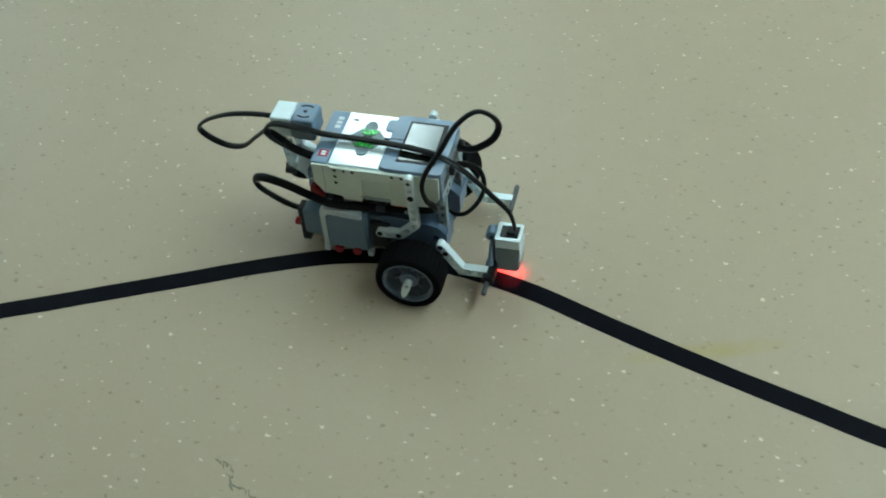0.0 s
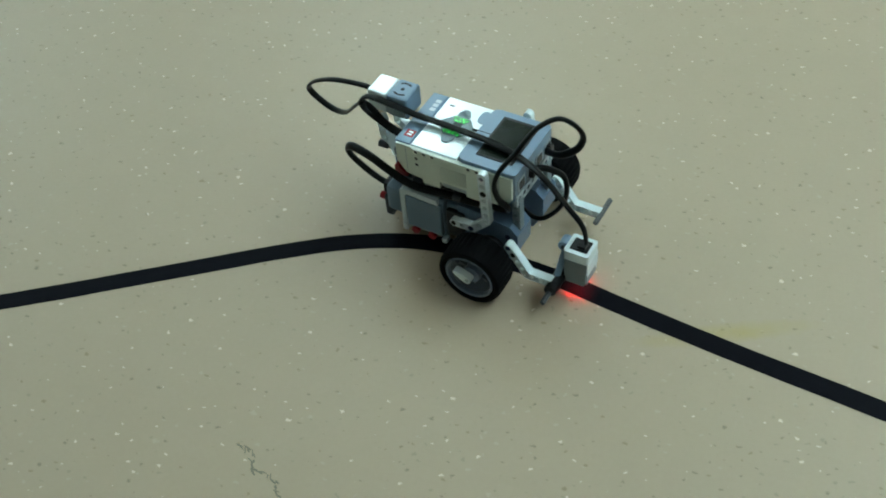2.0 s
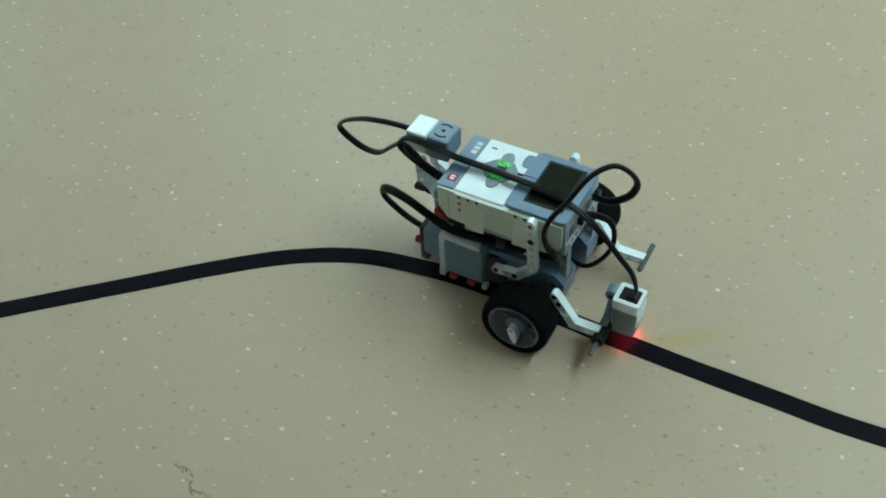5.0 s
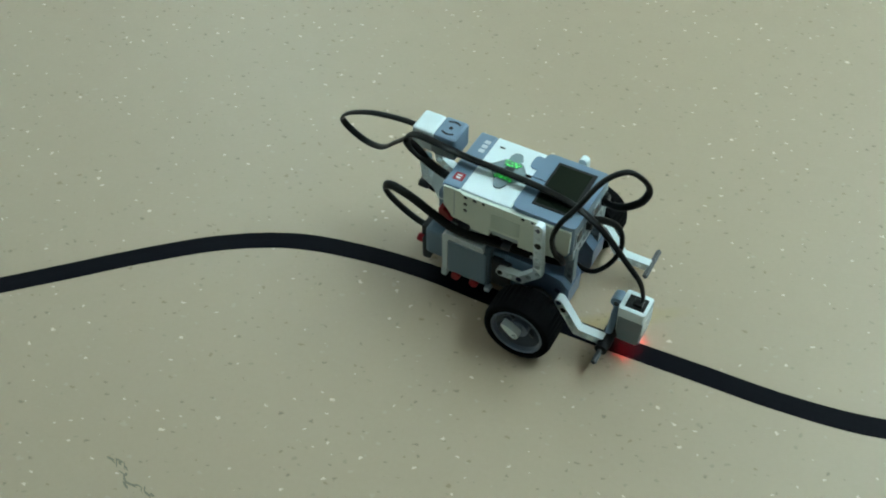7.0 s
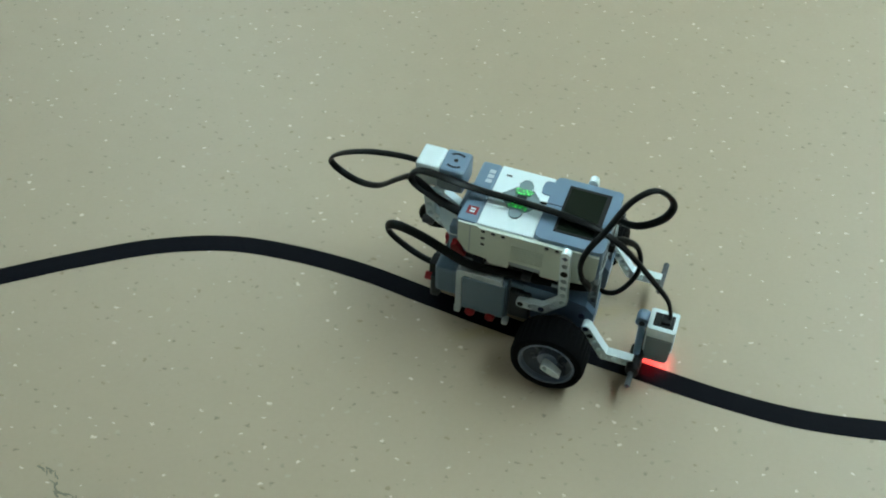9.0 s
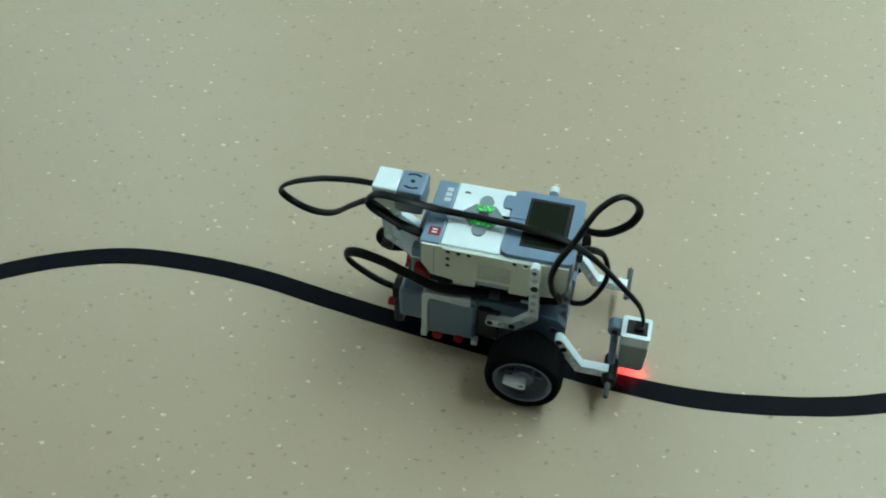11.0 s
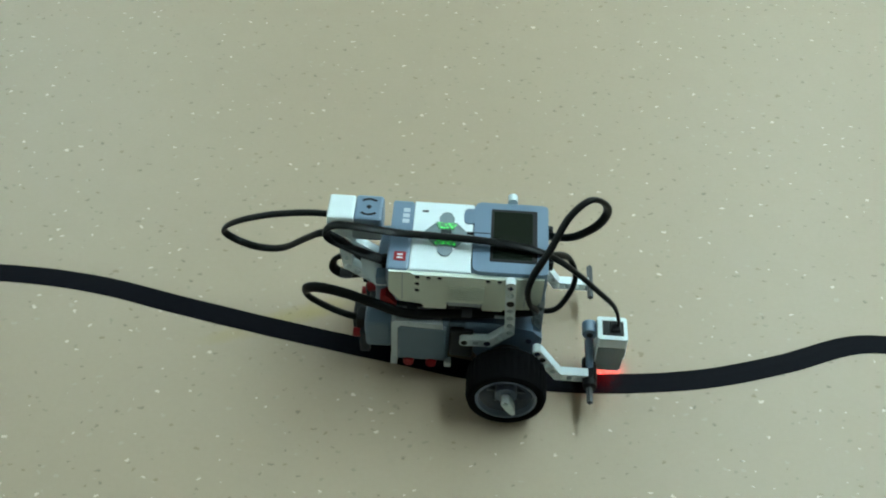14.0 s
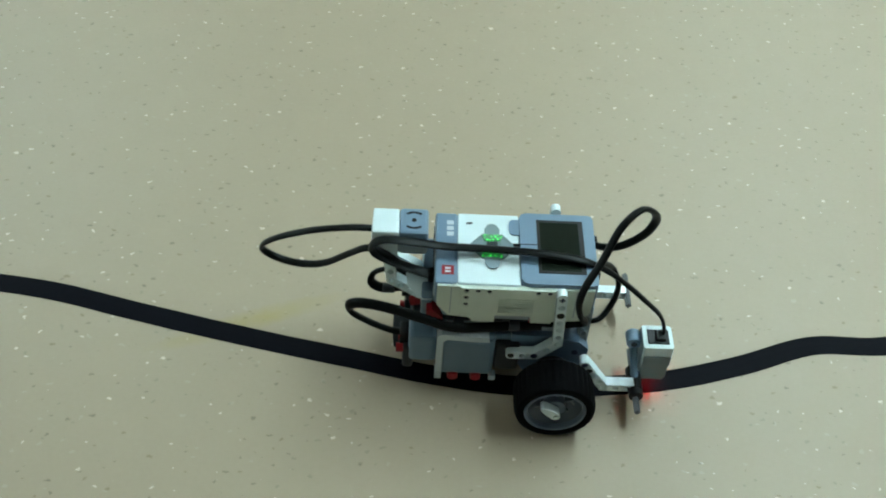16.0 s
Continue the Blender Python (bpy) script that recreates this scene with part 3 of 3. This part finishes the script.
def gyro_sensor():
    b = box(-138.5, -119, -5, 19.5, 111, 132, 2)
    g = part("gyro_sensor", b, WHITE, robot, "white and blue-grey sensor raised behind the brick")
    g.location = (0.0015, 0.001, 0)
    part("front_half", box(-119.2, -98.6, -5.4, 20, 110, 132.4, 2.4), GREY, g, "blue-grey sensor half with dark printed marks")
    part("grip", box(-120, -99.5, -6, -4.8, 113, 124, 0.5), LIGHT, g)
    part("dot", cyl((-109, 7.5, 132.5), (0, 0, 1), 1.8, 0.4, seg=14), BLACK, g, smooth=0)
    for s in (-1, 1):
        arc_o = [(-109 + 9 * math.cos(a), 7.5 + s * 8.5 * math.sin(a)) for a in [math.radians(x) for x in range(50, 131, 10)]]
        arc_i = [(-109 + 7.2 * math.cos(a), 7.5 + s * 6.8 * math.sin(a)) for a in [math.radians(x) for x in range(130, 49, -10)]]
        part("mark", plate(arc_o + arc_i, 132.2, 132.7, axis="z"), BLACK, g, smooth=0)
    line = [(-124, 104), (-122, 85), (-101, 70)]
    for y0 in (-8, 15):
        part("support_beam", bent_beam(line, along(line[0], line[1]) + along(line[1], line[2])[1:], y0, y0 + 7.6), WHITE, robot, "white bent beam carrying the raised sensor")
    b = plate([(-112, 85), (-93, 85), (-92, 65), (-100, 65), (-110, 74)], -8, -4)
    bmesh.ops.transform(b, matrix=Matrix.Translation((0, -16, 86)) @ Matrix.Rotation(radians(-48), 4, "X") @ Matrix.Translation((0, 0, -72)), verts=b.verts[:])
    part("bracket", b, WHITE, robot, "pale glossy plastic bracket")
    part("bracket_pin", cyl((-124, -6.5, 75), (1, 0, 0), 3.6, 9, bev=0.5), DARK, robot)


gyro_sensor()


def cable(name, pts, up):
    # half breadth at the start and at the end, half thickness
    start, end, thin = {"motor_cable": (3.2, 4.0, 2.1), "sensor_cable": (2.8, 5.0, 1.45)}.get(name, (3.0, 3.0, 1.6))
    part(name, tube(pts, start, thin, up, end=end), CABLE, robot, "black flat connecting cable in a loose loop", smooth=60)


def cables():
    cable("sensor_cable", [(81, -22.5, 51), (80.5, -22, 61), (75.5, -20.5, 73.5), (62, -19.5, 88), (46, -17, 102.5), (31, -16, 114.5), (12, -14.5, 122.8), (-17, -11, 124.5), (-53, -7, 122.5), (-85, -7, 123.5), (-107, -10.5, 130), (-128, -12, 133), (-137, -13, 127), (-133, -13, 119), (-116, -14, 110), (-103, -15.5, 106), (-90, -16.5, 103)], (0, 1, 0))
    cable("rear_sensor_cable", [(-137, 7, 124), (-150, 6, 125), (-166, 4, 125), (-184, 5, 120), (-207, 11, 105), (-219, 17, 89), (-212, 20, 76), (-194, 17, 72), (-173, 8, 83), (-153, -2, 106), (-139, -8.5, 120), (-126, -11.5, 117), (-114, -13, 107), (-103, -14, 103.5), (-90, -15, 101)], (0, 1, 0))
    cable("motor_cable", [(22, 22, 102), (32, 15, 106), (44, 10, 114), (57.5, 9, 127.5), (62.5, 7, 144), (57.5, 1, 159), (46.5, -6, 167), (33, -17, 160), (22, -31, 142), (12, -41, 126), (9, -45, 112), (12, -44, 97), (17, -39, 86), (12, -33, 76), (-14, -33, 71), (-46, -36.5, 72), (-76, -40, 74), (-98, -39, 81), (-120, -34, 84.5), (-141, -28, 82.5), (-152, -24, 75), (-150, -23, 65.5), (-137, -23, 55), (-122, -23, 47), (-108, -23, 44)], (0, 0, 1))
    cable("motor_cable", [(22, -8, 103), (30, 4, 98), (42, 15, 84), (48, 9, 71), (44, 1, 58), (33, -9, 51), (16, -6, 50), (-10, 4, 62), (-60, 4, 64), (-100, 12, 66), (-122, 18, 68), (-135, 20, 62), (-138, 20, 51), (-130, 21, 43), (-117, 22, 44), (-108, 22, 44)], (0, 1, 0))
    # black plugs where the cables enter the brick
    for x0, x1, y in ((22.5, 28, 22), (22.5, 28, -8), (-96, -91, -16)):
        plug = part("cable_plug", box(x0, x1, y - 4.2, y + 4.2, 98.5, 106.5, 1.2), BLACK, robot, "black cable plug")
        part("latch", box(x0 + 1, x1 - 1, y - 1.6, y + 1.6, 106, 108, 0.4), BLACK, plug)


cables()


# ---------------------------------------------------------------- what moves
def motions():
    rows = [
        (0, -0.4818, 0.0591, 5.1, -1020, -1020),
        (0.5, -0.4677, 0.0592, 3.3, -995, -989),
        (1, -0.4511, 0.0602, 2.0, -964, -952),
        (1.5, -0.4336, 0.0589, -0.4, -933, -910),
        (2, -0.4223, 0.0578, -10.3, -935, -863),
        (2.5, -0.4036, 0.0547, 2.5, -865, -852),
        (3, -0.3900, 0.0537, -9.8, -866, -799),
        (3.5, -0.3723, 0.0505, -3.3, -813, -774),
        (4, -0.3579, 0.0471, -12.9, -807, -723),
        (4.5, -0.3424, 0.0443, -5.7, -757, -708),
        (5, -0.3271, 0.0414, -11.7, -738, -661),
        (5.5, -0.3118, 0.0386, -5.7, -691, -643),
        (6, -0.2965, 0.0357, -12.9, -675, -594),
        (6.5, -0.2811, 0.0329, -6.4, -627, -576),
        (7, -0.2678, 0.0311, -15.3, -619, -528),
        (7.5, -0.2504, 0.0272, -5.8, -560, -511),
        (8, -0.2338, 0.0234, -10.0, -536, -468),
        (8.5, -0.2203, 0.0209, -7.0, -500, -446),
        (9, -0.2039, 0.0175, -8.3, -469, -411),
        (9.5, -0.1894, 0.0142, -10.3, -442, -374),
        (10, -0.1748, 0.0110, -6.2, -401, -352),
        (10.5, -0.1603, 0.0077, -11.1, -382, -309),
        (11, -0.1458, 0.0043, -6.1, -338, -289),
        (11.5, -0.1313, 0.0010, -10.3, -316, -247),
        (12, -0.1138, -0.0025, -6.0, -267, -219),
        (12.5, -0.0997, -0.0067, -12.0, -251, -175),
        (13, -0.0836, -0.0094, -1.7, -193, -163),
        (13.5, -0.0704, -0.0102, -0.9, -163, -137),
        (14, -0.0570, -0.0092, -1.3, -135, -104),
        (14.5, -0.0381, -0.0123, 4.7, -82, -79),
        (15, -0.0237, -0.0123, -4.9, -74, -29),
        (15.5, -0.0068, -0.0129, 8.8, -6, -21),
        (16, 0.0064, -0.0132, 0.0, 0, 23),
    ]
    walk(robot, [(t, pose(x, y, 0, 0, 0, a)) for t, x, y, a, _, _ in rows])
    # wheels turn about the axle; their poses are in the robot's space
    walk(wheel_near, [(t, pose(0, -0.067, 0.0294, 0, 1.17 * r - 140, 0)) for t, x, y, a, r, _ in rows])
    walk(wheel_far, [(t, pose(0, 0.067, 0.0294, 0, 1.17 * r - 140, 0)) for t, x, y, a, _, r in rows])


motions()
